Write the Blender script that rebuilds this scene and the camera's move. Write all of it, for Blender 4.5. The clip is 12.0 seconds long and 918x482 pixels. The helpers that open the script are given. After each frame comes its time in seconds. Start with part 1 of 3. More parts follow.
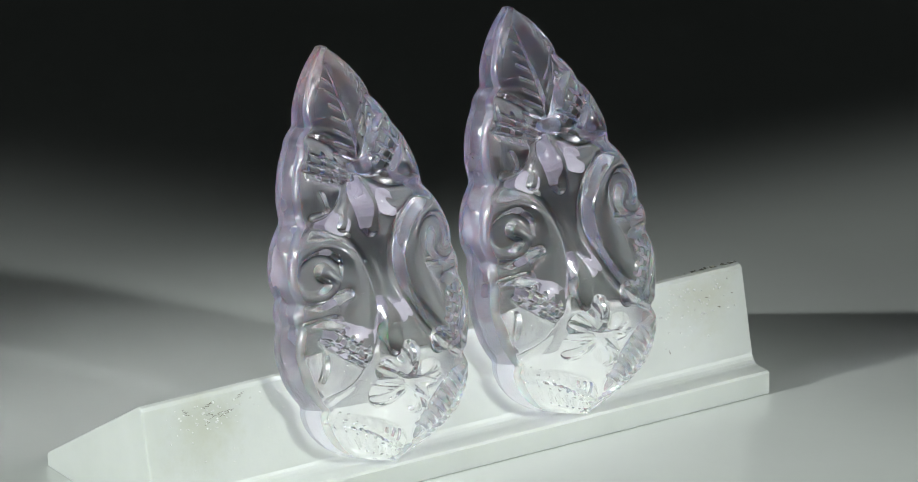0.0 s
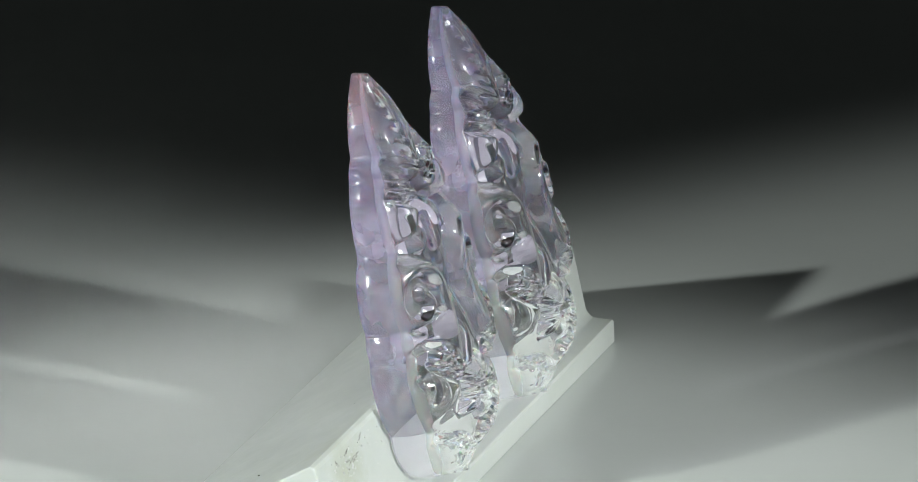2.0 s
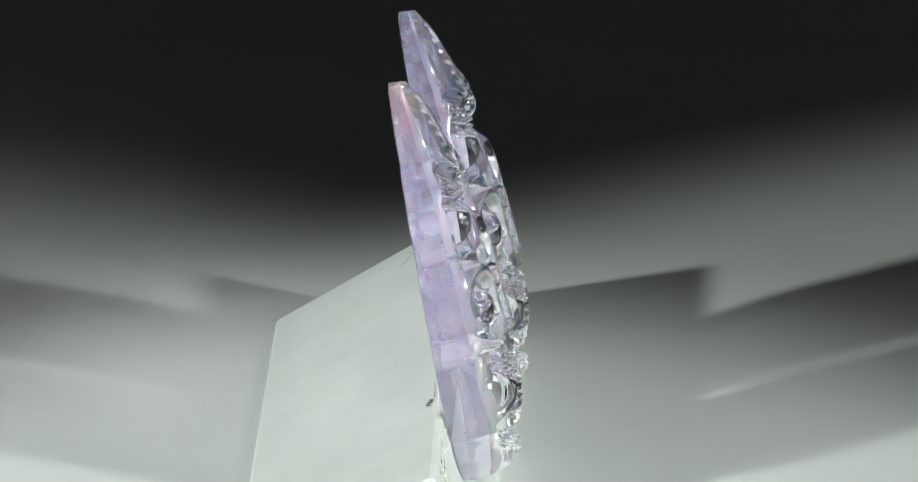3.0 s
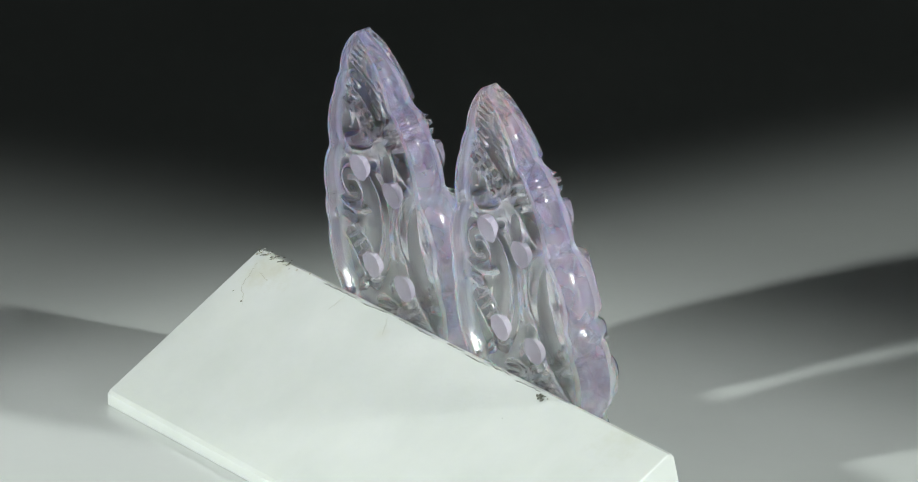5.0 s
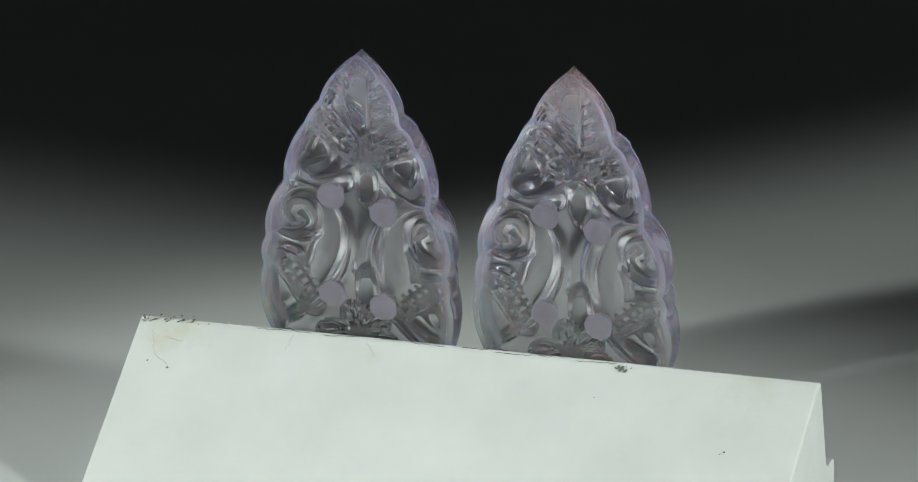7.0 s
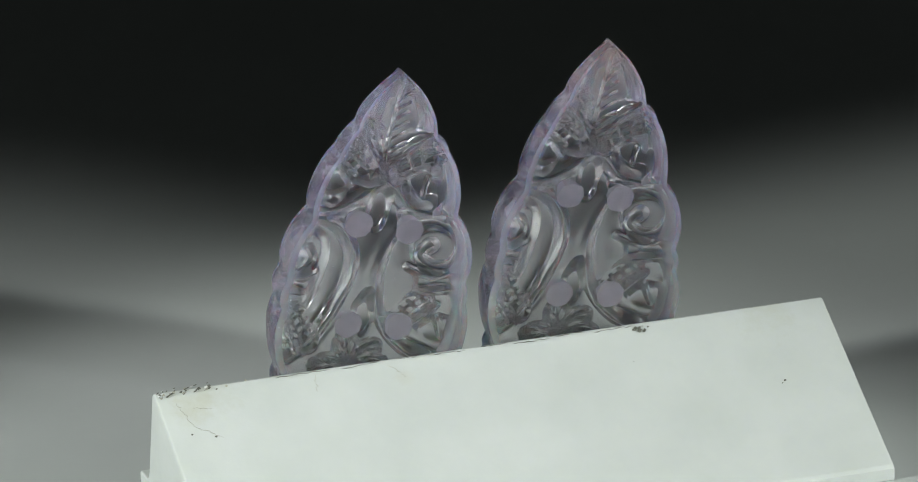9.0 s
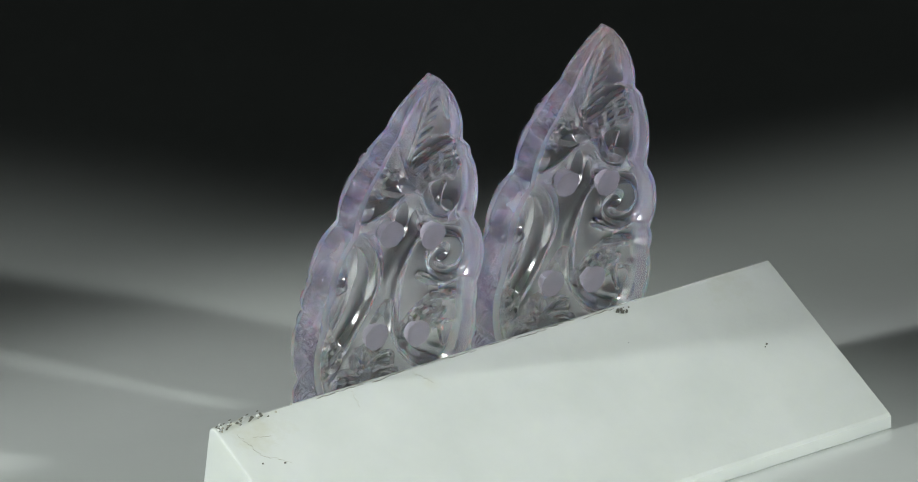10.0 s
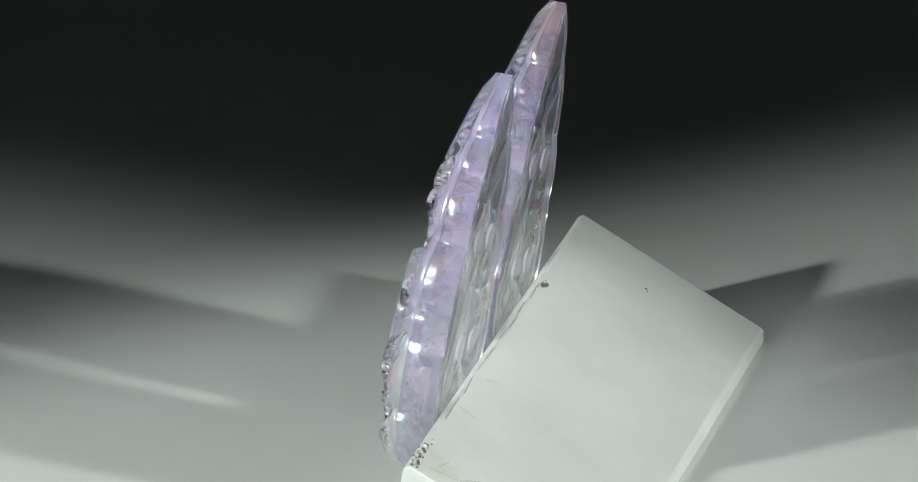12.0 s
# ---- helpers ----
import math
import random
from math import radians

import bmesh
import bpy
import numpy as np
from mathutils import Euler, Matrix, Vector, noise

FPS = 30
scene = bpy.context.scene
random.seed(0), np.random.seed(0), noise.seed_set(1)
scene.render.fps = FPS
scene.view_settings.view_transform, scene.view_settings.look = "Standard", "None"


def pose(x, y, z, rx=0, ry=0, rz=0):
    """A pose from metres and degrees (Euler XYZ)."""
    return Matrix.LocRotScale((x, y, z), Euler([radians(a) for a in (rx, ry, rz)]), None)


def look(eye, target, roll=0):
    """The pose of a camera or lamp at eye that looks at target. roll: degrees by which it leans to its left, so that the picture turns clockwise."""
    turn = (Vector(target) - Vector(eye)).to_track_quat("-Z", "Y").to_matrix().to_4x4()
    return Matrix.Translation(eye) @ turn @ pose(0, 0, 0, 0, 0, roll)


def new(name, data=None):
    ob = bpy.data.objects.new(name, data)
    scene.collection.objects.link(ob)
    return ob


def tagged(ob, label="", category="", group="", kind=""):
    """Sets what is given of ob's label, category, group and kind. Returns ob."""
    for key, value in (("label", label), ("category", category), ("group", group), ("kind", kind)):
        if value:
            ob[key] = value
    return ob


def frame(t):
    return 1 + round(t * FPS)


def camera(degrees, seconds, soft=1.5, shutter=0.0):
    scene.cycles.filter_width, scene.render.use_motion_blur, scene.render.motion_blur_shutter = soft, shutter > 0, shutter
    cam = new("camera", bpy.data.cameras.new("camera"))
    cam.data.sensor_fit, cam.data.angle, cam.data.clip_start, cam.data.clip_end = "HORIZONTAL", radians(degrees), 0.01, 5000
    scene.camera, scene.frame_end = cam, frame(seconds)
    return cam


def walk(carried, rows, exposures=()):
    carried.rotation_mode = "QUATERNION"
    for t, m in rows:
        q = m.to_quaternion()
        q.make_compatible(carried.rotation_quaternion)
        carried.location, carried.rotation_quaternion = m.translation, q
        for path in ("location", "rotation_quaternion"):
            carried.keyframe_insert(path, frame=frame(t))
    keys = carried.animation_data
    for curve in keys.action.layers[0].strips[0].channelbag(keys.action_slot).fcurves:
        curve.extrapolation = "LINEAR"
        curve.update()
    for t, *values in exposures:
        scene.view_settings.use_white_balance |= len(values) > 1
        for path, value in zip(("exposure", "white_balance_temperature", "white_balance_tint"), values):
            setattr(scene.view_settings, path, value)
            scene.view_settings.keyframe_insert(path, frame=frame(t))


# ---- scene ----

# ---------------------------------------------------------------- camera
# Axis of the turning stand: the world's z. A long macro lens looks down on it from 0.7 m.
S = 0.66
cam = camera(6.941, 12.0, soft=0.7)
EYE = (-0.00145 * S, -S, 0.40734 * S)
PITCH, ROLL = 0.35844, -0.01799
AIM = (EYE[0], EYE[1] + math.cos(PITCH), EYE[2] - math.sin(PITCH))
walk(cam, [(0.0, look(EYE, AIM, math.degrees(ROLL))), (12.0, look(EYE, AIM, math.degrees(ROLL)))],
     exposures=((0.0, 0.0), (1.0, 0.02), (2.0, 0.18), (3.0, 0.48), (4.0, 0.50), (5.0, 0.40), (6.0, 0.15), (7.0, 0.04), (8.5, 0.01), (10.5, 0.04), (11.2, 0.13), (12.0, 0.30)))

# ---------------------------------------------------------------- light
world = bpy.data.worlds.new("dark_room")
scene.world = world
world.use_nodes = True
world.node_tree.nodes["Background"].inputs[0].default_value = (0.9, 1.0, 0.95, 1)
world.node_tree.nodes["Background"].inputs[1].default_value = 0.028


def desk_spot(name, azimuth, elevation, distance, power, cone, blend, radius, tone, aim=(0, 0, 0.0)):
    """A small lamp beside the table; azimuth is the way in which its light travels."""
    a, e = radians(azimuth), radians(elevation)
    data = bpy.data.lights.new(name, "SPOT")
    data.energy, data.spot_size, data.spot_blend, data.shadow_soft_size, data.color = power, radians(cone), blend, radius, tone
    ob = new(name, data)
    way = Vector((math.cos(a) * math.cos(e), math.sin(a) * math.cos(e), -math.sin(e)))
    ob.matrix_world = look(way * -distance, aim)
    return ob


TONE = (0.94, 1.0, 0.96)
desk_spot("key_lamp", 31.5, 23.3, 0.49, 7.0, 21.0, 0.44, 0.012, TONE, (-0.0185, -0.0432, 0.0))
desk_spot("second_lamp", 148.5, 23.3, 0.49, 6.9, 22.4, 0.46, 0.017, TONE, (0.0080, -0.0545, 0.0))
desk_spot("front_lamp", 90.0, 62.0, 0.52, 7.0, 15.8, 0.50, 0.078, TONE, (-0.045, -0.083, 0.0))
scene.view_settings.exposure = 0.0


# ---------------------------------------------------------------- materials
def shader(name):
    m = bpy.data.materials.new(name)
    m.use_nodes = True
    nt = m.node_tree
    return m, nt, nt.nodes["Principled BSDF"]


def node(nt, kind, **values):
    n = nt.nodes.new(kind)
    for key, value in values.items():
        n.inputs[key].default_value = value
    return n


def coords(nt):
    return nt.nodes.new("ShaderNodeTexCoord").outputs["Object"]


def grain(nt, where, scale, detail=4.0, rough=0.55):
    n = node(nt, "ShaderNodeTexNoise", Scale=scale, Detail=detail, Roughness=rough)
    nt.links.new(where, n.inputs["Vector"])
    return n.outputs["Fac"]


def ramp(nt, fac, stops):
    n = nt.nodes.new("ShaderNodeValToRGB")
    e = n.color_ramp.elements
    while len(e) < len(stops):
        e.new(0.5)
    for item, (at, c) in zip(e, stops):
        item.position = at
        item.color = (*c, 1) if len(c) == 3 else c
    nt.links.new(fac, n.inputs["Fac"])
    return n.outputs["Color"]


def bump(nt, fac, height, strength, bsdf):
    n = node(nt, "ShaderNodeBump", Strength=strength, Distance=height)
    nt.links.new(fac, n.inputs["Height"])
    nt.links.new(n.outputs["Normal"], bsdf.inputs["Normal"])


def table_material():
    m, nt, b = shader("satin_grey_plastic")
    at = coords(nt)
    nt.links.new(ramp(nt, grain(nt, at, 25.0), [(0.3, (0.60, 0.625, 0.61)), (0.7, (0.66, 0.685, 0.67))]), b.inputs["Base Color"])
    nt.links.new(ramp(nt, grain(nt, at, 60.0), [(0.3, (0.14,) * 3), (0.75, (0.24,) * 3)]), b.inputs["Roughness"])
    bump(nt, grain(nt, at, 900.0), 0.0002, 0.05, b)
    return m


def wall_material():
    m, nt, b = shader("matt_black_paint")
    at = coords(nt)
    nt.links.new(ramp(nt, grain(nt, at, 6.0), [(0.3, (0.012, 0.012, 0.013)), (0.7, (0.02, 0.02, 0.021))]), b.inputs["Base Color"])
    b.inputs["Roughness"].default_value = 0.9
    return m


def stand_material():
    m, nt, b = shader("white_alabaster_plastic")
    at = coords(nt)
    nt.links.new(ramp(nt, grain(nt, at, 120.0, 6.0), [(0.3, (0.60, 0.63, 0.605)), (0.7, (0.67, 0.695, 0.675))]), b.inputs["Base Color"])
    nt.links.new(ramp(nt, grain(nt, at, 500.0), [(0.3, (0.32,) * 3), (0.7, (0.5,) * 3)]), b.inputs["Roughness"])
    pale = b.inputs["Base Color"].links[0].from_socket
    for centre, radius, tone in (((-0.027, -0.001, 0.0085), 0.010, (0.55, 0.565, 0.48)), ((0.0285, -0.0006, 0.0095), 0.0085, (0.54, 0.55, 0.465)),
                                 ((0.030, 0.002, 0.0105), 0.0045, (0.58, 0.585, 0.50)), ((0.0095, 0.002, 0.0105), 0.0028, (0.58, 0.59, 0.53))):
        far = nt.nodes.new("ShaderNodeVectorMath")
        far.operation = "DISTANCE"
        far.inputs[1].default_value = centre
        nt.links.new(at, far.inputs[0])
        edge = nt.nodes.new("ShaderNodeMath")
        edge.operation = "MULTIPLY_ADD"
        edge.inputs[1].default_value = 1 / radius
        nt.links.new(far.outputs["Value"], edge.inputs[0])
        nt.links.new(grain(nt, at, 420.0, 6.0, 0.7), edge.inputs[2])
        mask = ramp(nt, edge.outputs[0], [(0.55, (0.75,) * 3), (1.0, (0.0,) * 3)])
        mix = nt.nodes.new("ShaderNodeMix")
        mix.data_type = "RGBA"
        nt.links.new(mask, mix.inputs[0])
        nt.links.new(pale, mix.inputs[6])
        mix.inputs[7].default_value = (*tone, 1)
        pale = mix.outputs[2]
    nt.links.new(pale, b.inputs["Base Color"])
    b.inputs["Subsurface Weight"].default_value = 0.35
    b.inputs["Subsurface Radius"].default_value = (1.0, 1.0, 0.8)
    b.inputs["Subsurface Scale"].default_value = 0.002
    bump(nt, grain(nt, at, 2500.0), 0.0001, 0.12, b)
    return m


def gem_material(name, tip, clear, satin=0.0, haze=0.0, crown=0.0, pits=0.0):
    """Pale quartz, lavender above, clear below; the foot's grey tint stands in for shade."""
    m, nt, b = shader(name)
    at = coords(nt)
    split = nt.nodes.new("ShaderNodeSeparateXYZ")
    nt.links.new(at, split.inputs[0])
    rise = node(nt, "ShaderNodeMapRange")
    rise.inputs["From Min"].default_value, rise.inputs["From Max"].default_value = 0.0, 0.04
    nt.links.new(split.outputs["Z"], rise.inputs["Value"])
    # the two lowest stops are greyed for the stone's missing shade on the stand
    tint = ramp(nt, rise.outputs[0], [(0.0, (0.69, 0.685, 0.695)), (0.22, (0.72, 0.71, 0.735)), (0.32, (0.84, 0.825, 0.86)), (0.6, (0.865, 0.832, 0.905)), (0.84, (0.865, 0.826, 0.912)), (0.95, tuple(0.6 + 0.4 * c for c in tip))])
    nt.links.new(tint, b.inputs["Base Color"])
    b.inputs["Transmission Weight"].default_value = 1.0
    b.inputs["IOR"].default_value = 1.545
    b.inputs["Specular IOR Level"].default_value = 0.72
    nt.links.new(ramp(nt, grain(nt, at, 400.0), [(0.3, (0.015 + satin,) * 3), (0.75, (0.05 + 1.3 * satin,) * 3)]), b.inputs["Roughness"])
    milk = node(nt, "ShaderNodeBsdfPrincipled", Roughness=0.25)
    milk.inputs["Subsurface Weight"].default_value = 0.6
    milk.inputs["Subsurface Scale"].default_value = 0.003
    nt.links.new(ramp(nt, rise.outputs[0], [(0.0, (0.56, 0.555, 0.56)), (0.3, (0.56, 0.55, 0.565)), (0.5, (0.51, 0.46, 0.63)), (0.84, (0.60, 0.52, 0.76)), (0.95, tip)]), milk.inputs["Base Color"])
    veil = ramp(nt, grain(nt, at, 140.0), [(0.35, (0.002 + haze,) * 3), (0.75, (0.018 + 2 * haze,) * 3)])
    top = ramp(nt, rise.outputs[0], [(0.78, (0.0,) * 3), (0.96, (crown,) * 3)])
    both_veils = nt.nodes.new("ShaderNodeMath")
    both_veils.operation = "ADD"
    nt.links.new(veil, both_veils.inputs[0])
    nt.links.new(top, both_veils.inputs[1])
    # dust and tiny pits of the grinding
    dots = ramp(nt, grain(nt, at, 5500.0, 0.0), [(0.76, (0.0,) * 3), (0.81, (pits,) * 3)])
    all_veils = nt.nodes.new("ShaderNodeMath")
    all_veils.operation = "ADD"
    nt.links.new(both_veils.outputs[0], all_veils.inputs[0])
    nt.links.new(dots, all_veils.inputs[1])
    edge = nt.nodes.new("ShaderNodeAttribute")
    edge.attribute_name = "frost"
    ground = nt.nodes.new("ShaderNodeMath")
    ground.operation = "MULTIPLY_ADD"
    ground.inputs[1].default_value = 0.30
    nt.links.new(edge.outputs["Fac"], ground.inputs[0])
    nt.links.new(all_veils.outputs[0], ground.inputs[2])
    cloud = ground.outputs[0]
    b.inputs["Coat Weight"].default_value = 0.1 if satin else 0.8
    b.inputs["Coat Roughness"].default_value = 0.12
    bump(nt, grain(nt, at, 1500.0, 4.0, 0.65), 0.00005, 0.20, b)
    mix = nt.nodes.new("ShaderNodeMixShader")
    nt.links.new(cloud, mix.inputs["Fac"])
    nt.links.new(b.outputs[0], mix.inputs[1])
    nt.links.new(milk.outputs[0], mix.inputs[2])
    glassy = mix.outputs[0]
    if clear:
        straight = node(nt, "ShaderNodeBsdfTransparent", Color=(0.97, 0.95, 1.0, 1))
        both = nt.nodes.new("ShaderNodeMixShader")
        nt.links.new(ramp(nt, rise.outputs[0], [(0.25, (clear,) * 3), (0.62, (0.5 * clear,) * 3)]), both.inputs["Fac"])
        nt.links.new(mix.outputs[0], both.inputs[1])
        nt.links.new(straight.outputs[0], both.inputs[2])
        glassy = both.outputs[0]
    nt.links.new(glassy, nt.nodes["Material Output"].inputs["Surface"])
    return m


def ground_material(name, tip, milkiness):
    """The sawn and ground sides of a stone: frosted, lavender."""
    m, nt, b = shader(name)
    at = coords(nt)
    split = nt.nodes.new("ShaderNodeSeparateXYZ")
    nt.links.new(at, split.inputs[0])
    rise = node(nt, "ShaderNodeMapRange")
    rise.inputs["From Min"].default_value, rise.inputs["From Max"].default_value = 0.0, 0.04
    nt.links.new(split.outputs["Z"], rise.inputs["Value"])
    tint = ramp(nt, rise.outputs[0], [(0.0, (0.62, 0.59, 0.67)), (0.3, (0.58, 0.515, 0.69)), (0.80, (0.55, 0.465, 0.70)), (0.94, tip)])
    nt.links.new(tint, b.inputs["Base Color"])
    b.inputs["Transmission Weight"].default_value = 1.0
    b.inputs["IOR"].default_value = 1.545
    b.inputs["Specular IOR Level"].default_value = 0.72
    nt.links.new(ramp(nt, grain(nt, at, 300.0), [(0.3, (0.10,) * 3), (0.75, (0.30,) * 3)]), b.inputs["Roughness"])
    milk = node(nt, "ShaderNodeBsdfPrincipled", Roughness=0.2)
    milk.inputs["Subsurface Weight"].default_value = 0.6
    milk.inputs["Subsurface Scale"].default_value = 0.003
    nt.links.new(tint, milk.inputs["Base Color"])
    bump(nt, grain(nt, at, 210.0, 2.0), 0.0008, 0.6, b)
    bump(nt, grain(nt, at, 210.0, 2.0), 0.0008, 0.6, milk)
    cloud = ramp(nt, grain(nt, at, 160.0), [(0.35, (milkiness - 0.15,) * 3), (0.75, (milkiness + 0.15,) * 3)])
    mix = nt.nodes.new("ShaderNodeMixShader")
    nt.links.new(cloud, mix.inputs["Fac"])
    nt.links.new(b.outputs[0], mix.inputs[1])
    nt.links.new(milk.outputs[0], mix.inputs[2])
    straight = node(nt, "ShaderNodeBsdfTransparent", Color=(0.95, 0.93, 1.0, 1))
    both = node(nt, "ShaderNodeMixShader", Fac=0.3)
    nt.links.new(mix.outputs[0], both.inputs[1])
    nt.links.new(straight.outputs[0], both.inputs[2])
    nt.links.new(both.outputs[0], nt.nodes["Material Output"].inputs["Surface"])
    return m


def plain_material(name, colour, rough, metal=0.0):
    m, nt, b = shader(name)
    at = coords(nt)
    dark = tuple(c * 0.7 for c in colour)
    nt.links.new(ramp(nt, grain(nt, at, 1500.0), [(0.3, dark), (0.7, colour)]), b.inputs["Base Color"])
    b.inputs["Roughness"].default_value, b.inputs["Metallic"].default_value = rough, metal
    return m


TABLE, WALL, STAND = table_material(), wall_material(), stand_material()
PINK, VIOLET = (0.72, 0.46, 0.52), (0.50, 0.42, 0.66)
DIRT = plain_material("dark_grime", (0.15, 0.15, 0.125), 0.6)


# ---------------------------------------------------------------- helpers for meshes
def mesh_object(name, verts, faces, materials, parent=None, label="", smooth=True):
    me = bpy.data.meshes.new(name)
    me.from_pydata([tuple(v) for v in verts], [], [tuple(f) for f in faces])
    for m in materials:
        me.materials.append(m)
    if smooth:
        me.polygons.foreach_set("use_smooth", [True] * len(me.polygons))
    me.update()
    ob = new(name, me)
    if parent:
        ob.parent = parent
    if label:
        tagged(ob, label=label)
    return ob


def part(name, bm, material, parent, label=""):
    me = bpy.data.meshes.new(name)
    bm.normal_update()
    bm.to_mesh(me)
    bm.free()
    me.materials.append(material)
    ob = new(name, me)
    if parent:
        ob.parent = parent
    if label:
        tagged(ob, label=label)
    return ob


def box(x0, x1, y0, y1, z0, z1):
    bm = bmesh.new()
    bmesh.ops.create_cube(bm, size=1.0, matrix=Matrix.LocRotScale(((x0 + x1) / 2, (y0 + y1) / 2, (z0 + z1) / 2), None, (x1 - x0, y1 - y0, z1 - z0)))
    return bm


# ---------------------------------------------------------------- the table and the dark room
tagged(part("table_top", box(-1.2, 1.2, -1.2, 1.2, -0.02, 0.0), TABLE, None), "glossy pale grey plastic table surface", "table top", kind="structure")
for wall_name, size in (("wall_north", (-1.3, 1.3, 1.2, 1.3, -0.02, 1.5)), ("wall_south", (-1.3, 1.3, -1.3, -1.2, -0.02, 1.5)),
                        ("wall_east", (1.2, 1.3, -1.2, 1.2, -0.02, 1.5)), ("wall_west", (-1.3, -1.2, -1.2, 1.2, -0.02, 1.5))):
    tagged(part(wall_name, box(*size), WALL, None), "matt black wall of the dark room", "wall", kind="structure")

# ---------------------------------------------------------------- the stand
# Stand space: x along its length, y towards its rear slope, z up; the origin under the middle of the ridge.
LENGTH, RIDGE, REAR, REAR_EDGE, LIP, LIP_TOP, FOOT = 0.1005 * S, 0.0180 * S, 0.0276 * S, 0.0020 * S, 0.0076 * S, 0.0036 * S, 0.0030 * S


def stand_profile():
    """The cross-section, from the lip's foot round over the ridge to the rear edge."""
    pts = [(-LIP, 0.0), (-LIP, LIP_TOP - 0.0002), (-LIP + 0.0002, LIP_TOP)]
    corner_y, rise = -FOOT, 0.0016
    for k in range(7):
        a = k / 6 * (math.pi / 2 - 0.12)
        pts.append((corner_y - 0.0011 + 0.0011 * math.sin(a), LIP_TOP + rise * (1 - math.cos(a)) * 0.9))
    pts += [(-0.00035, RIDGE - 0.0004), (-0.0001, RIDGE - 0.00008), (0.0003, RIDGE), (0.0007, RIDGE - 0.0002)]
    pts += [(REAR - 0.0003, REAR_EDGE + 0.00022), (REAR, REAR_EDGE - 0.0001), (REAR, 0.0)]
    return pts


def build_stand():
    root = new("display_stand")
    prof = stand_profile()
    n = 10
    verts, faces = [], []
    for i in range(n + 1):
        x = -LENGTH / 2 + LENGTH * i / n
        for y, z in prof:
            verts.append((x, y, z))
    m = len(prof)
    for i in range(n):
        for k in range(m):
            a, b2 = i * m + k, i * m + (k + 1) % m
            faces.append((a, b2, b2 + m, a + m))
    faces.append(tuple(range(m))[::-1])
    faces.append(tuple(n * m + k for k in range(m)))
    body = mesh_object("body", verts, faces, [STAND], root, smooth=False)
    worn = body.modifiers.new("worn_edges", "BEVEL")
    worn.width, worn.segments, worn.limit_method, worn.angle_limit = 0.00018, 3, "ANGLE", radians(50)
    tagged(root, "white plastic wedge stand with a front lip, chipped ridge", "display stand")
    return root


STAND_THING = build_stand()


def on_rear(e, f, lift=0.00003):
    """A point of the rear slope: e along the stand (0 to 1), f down from the ridge (0 to 1)."""
    return Vector((-LENGTH / 2 + e * LENGTH, 0.0006 + f * (REAR - 0.0008), RIDGE - f * (RIDGE - REAR_EDGE) + lift))


def on_front(e, f, lift=0.00003):
    """A point of the steep front face, f down from the ridge (0) to its foot (1)."""
    return Vector((-LENGTH / 2 + e * LENGTH, -0.00035 - f * (FOOT - 0.00045) - lift, RIDGE - 0.0004 - f * (RIDGE - LIP_TOP - 0.0020)))


def thread(name, points, radius, material, parent, label=""):
    """A thin, uneven hair or crack along a few points."""
    bm = bmesh.new()
    rings = []
    for i, p in enumerate(points):
        ahead = (points[min(i + 1, len(points) - 1)] - points[max(i - 1, 0)]).normalized()
        u = ahead.orthogonal().normalized()
        w = ahead.cross(u)
        q = radius * (0.4 + 0.9 * abs(noise.noise(p * 3000))) * (0.35 if i in (0, len(points) - 1) else 1)
        rings.append([bm.verts.new(p + (u * math.cos(a) + w * math.sin(a)) * q) for a in (0, math.pi / 2, math.pi, 3 * math.pi / 2)])
    for a, b in zip(rings[:-1], rings[1:]):
        for k in range(4):
            bm.faces.new((a[k], a[(k + 1) % 4], b[(k + 1) % 4], b[k]))
    bm.faces.new(rings[0][::-1])
    bm.faces.new(rings[-1])
    return part(name, bm, material, parent, label)


def wander(where, start, end, steps, drift, rnd):
    out = []
    for i in range(steps + 1):
        f = i / steps
        j = drift * (1 if 0 < i < steps else 0)
        out.append(where(start[0] + (end[0] - start[0]) * f + rnd.uniform(-j, j) * 0.5, start[1] + (end[1] - start[1]) * f + rnd.uniform(-j, j)))
    return out


def crumb(at, size, rnd, flat=0.45):
    bm = bmesh.new()
    bmesh.ops.create_icosphere(bm, subdivisions=2, radius=size)
    for v in bm.verts:
        v.co *= 0.7 + 0.6 * rnd.random()
        v.co.z *= flat
    bmesh.ops.transform(bm, matrix=Matrix.Translation(at) @ Euler((0.5, 0.2, rnd.random() * 3)).to_matrix().to_4x4(), verts=bm.verts)
    return bm


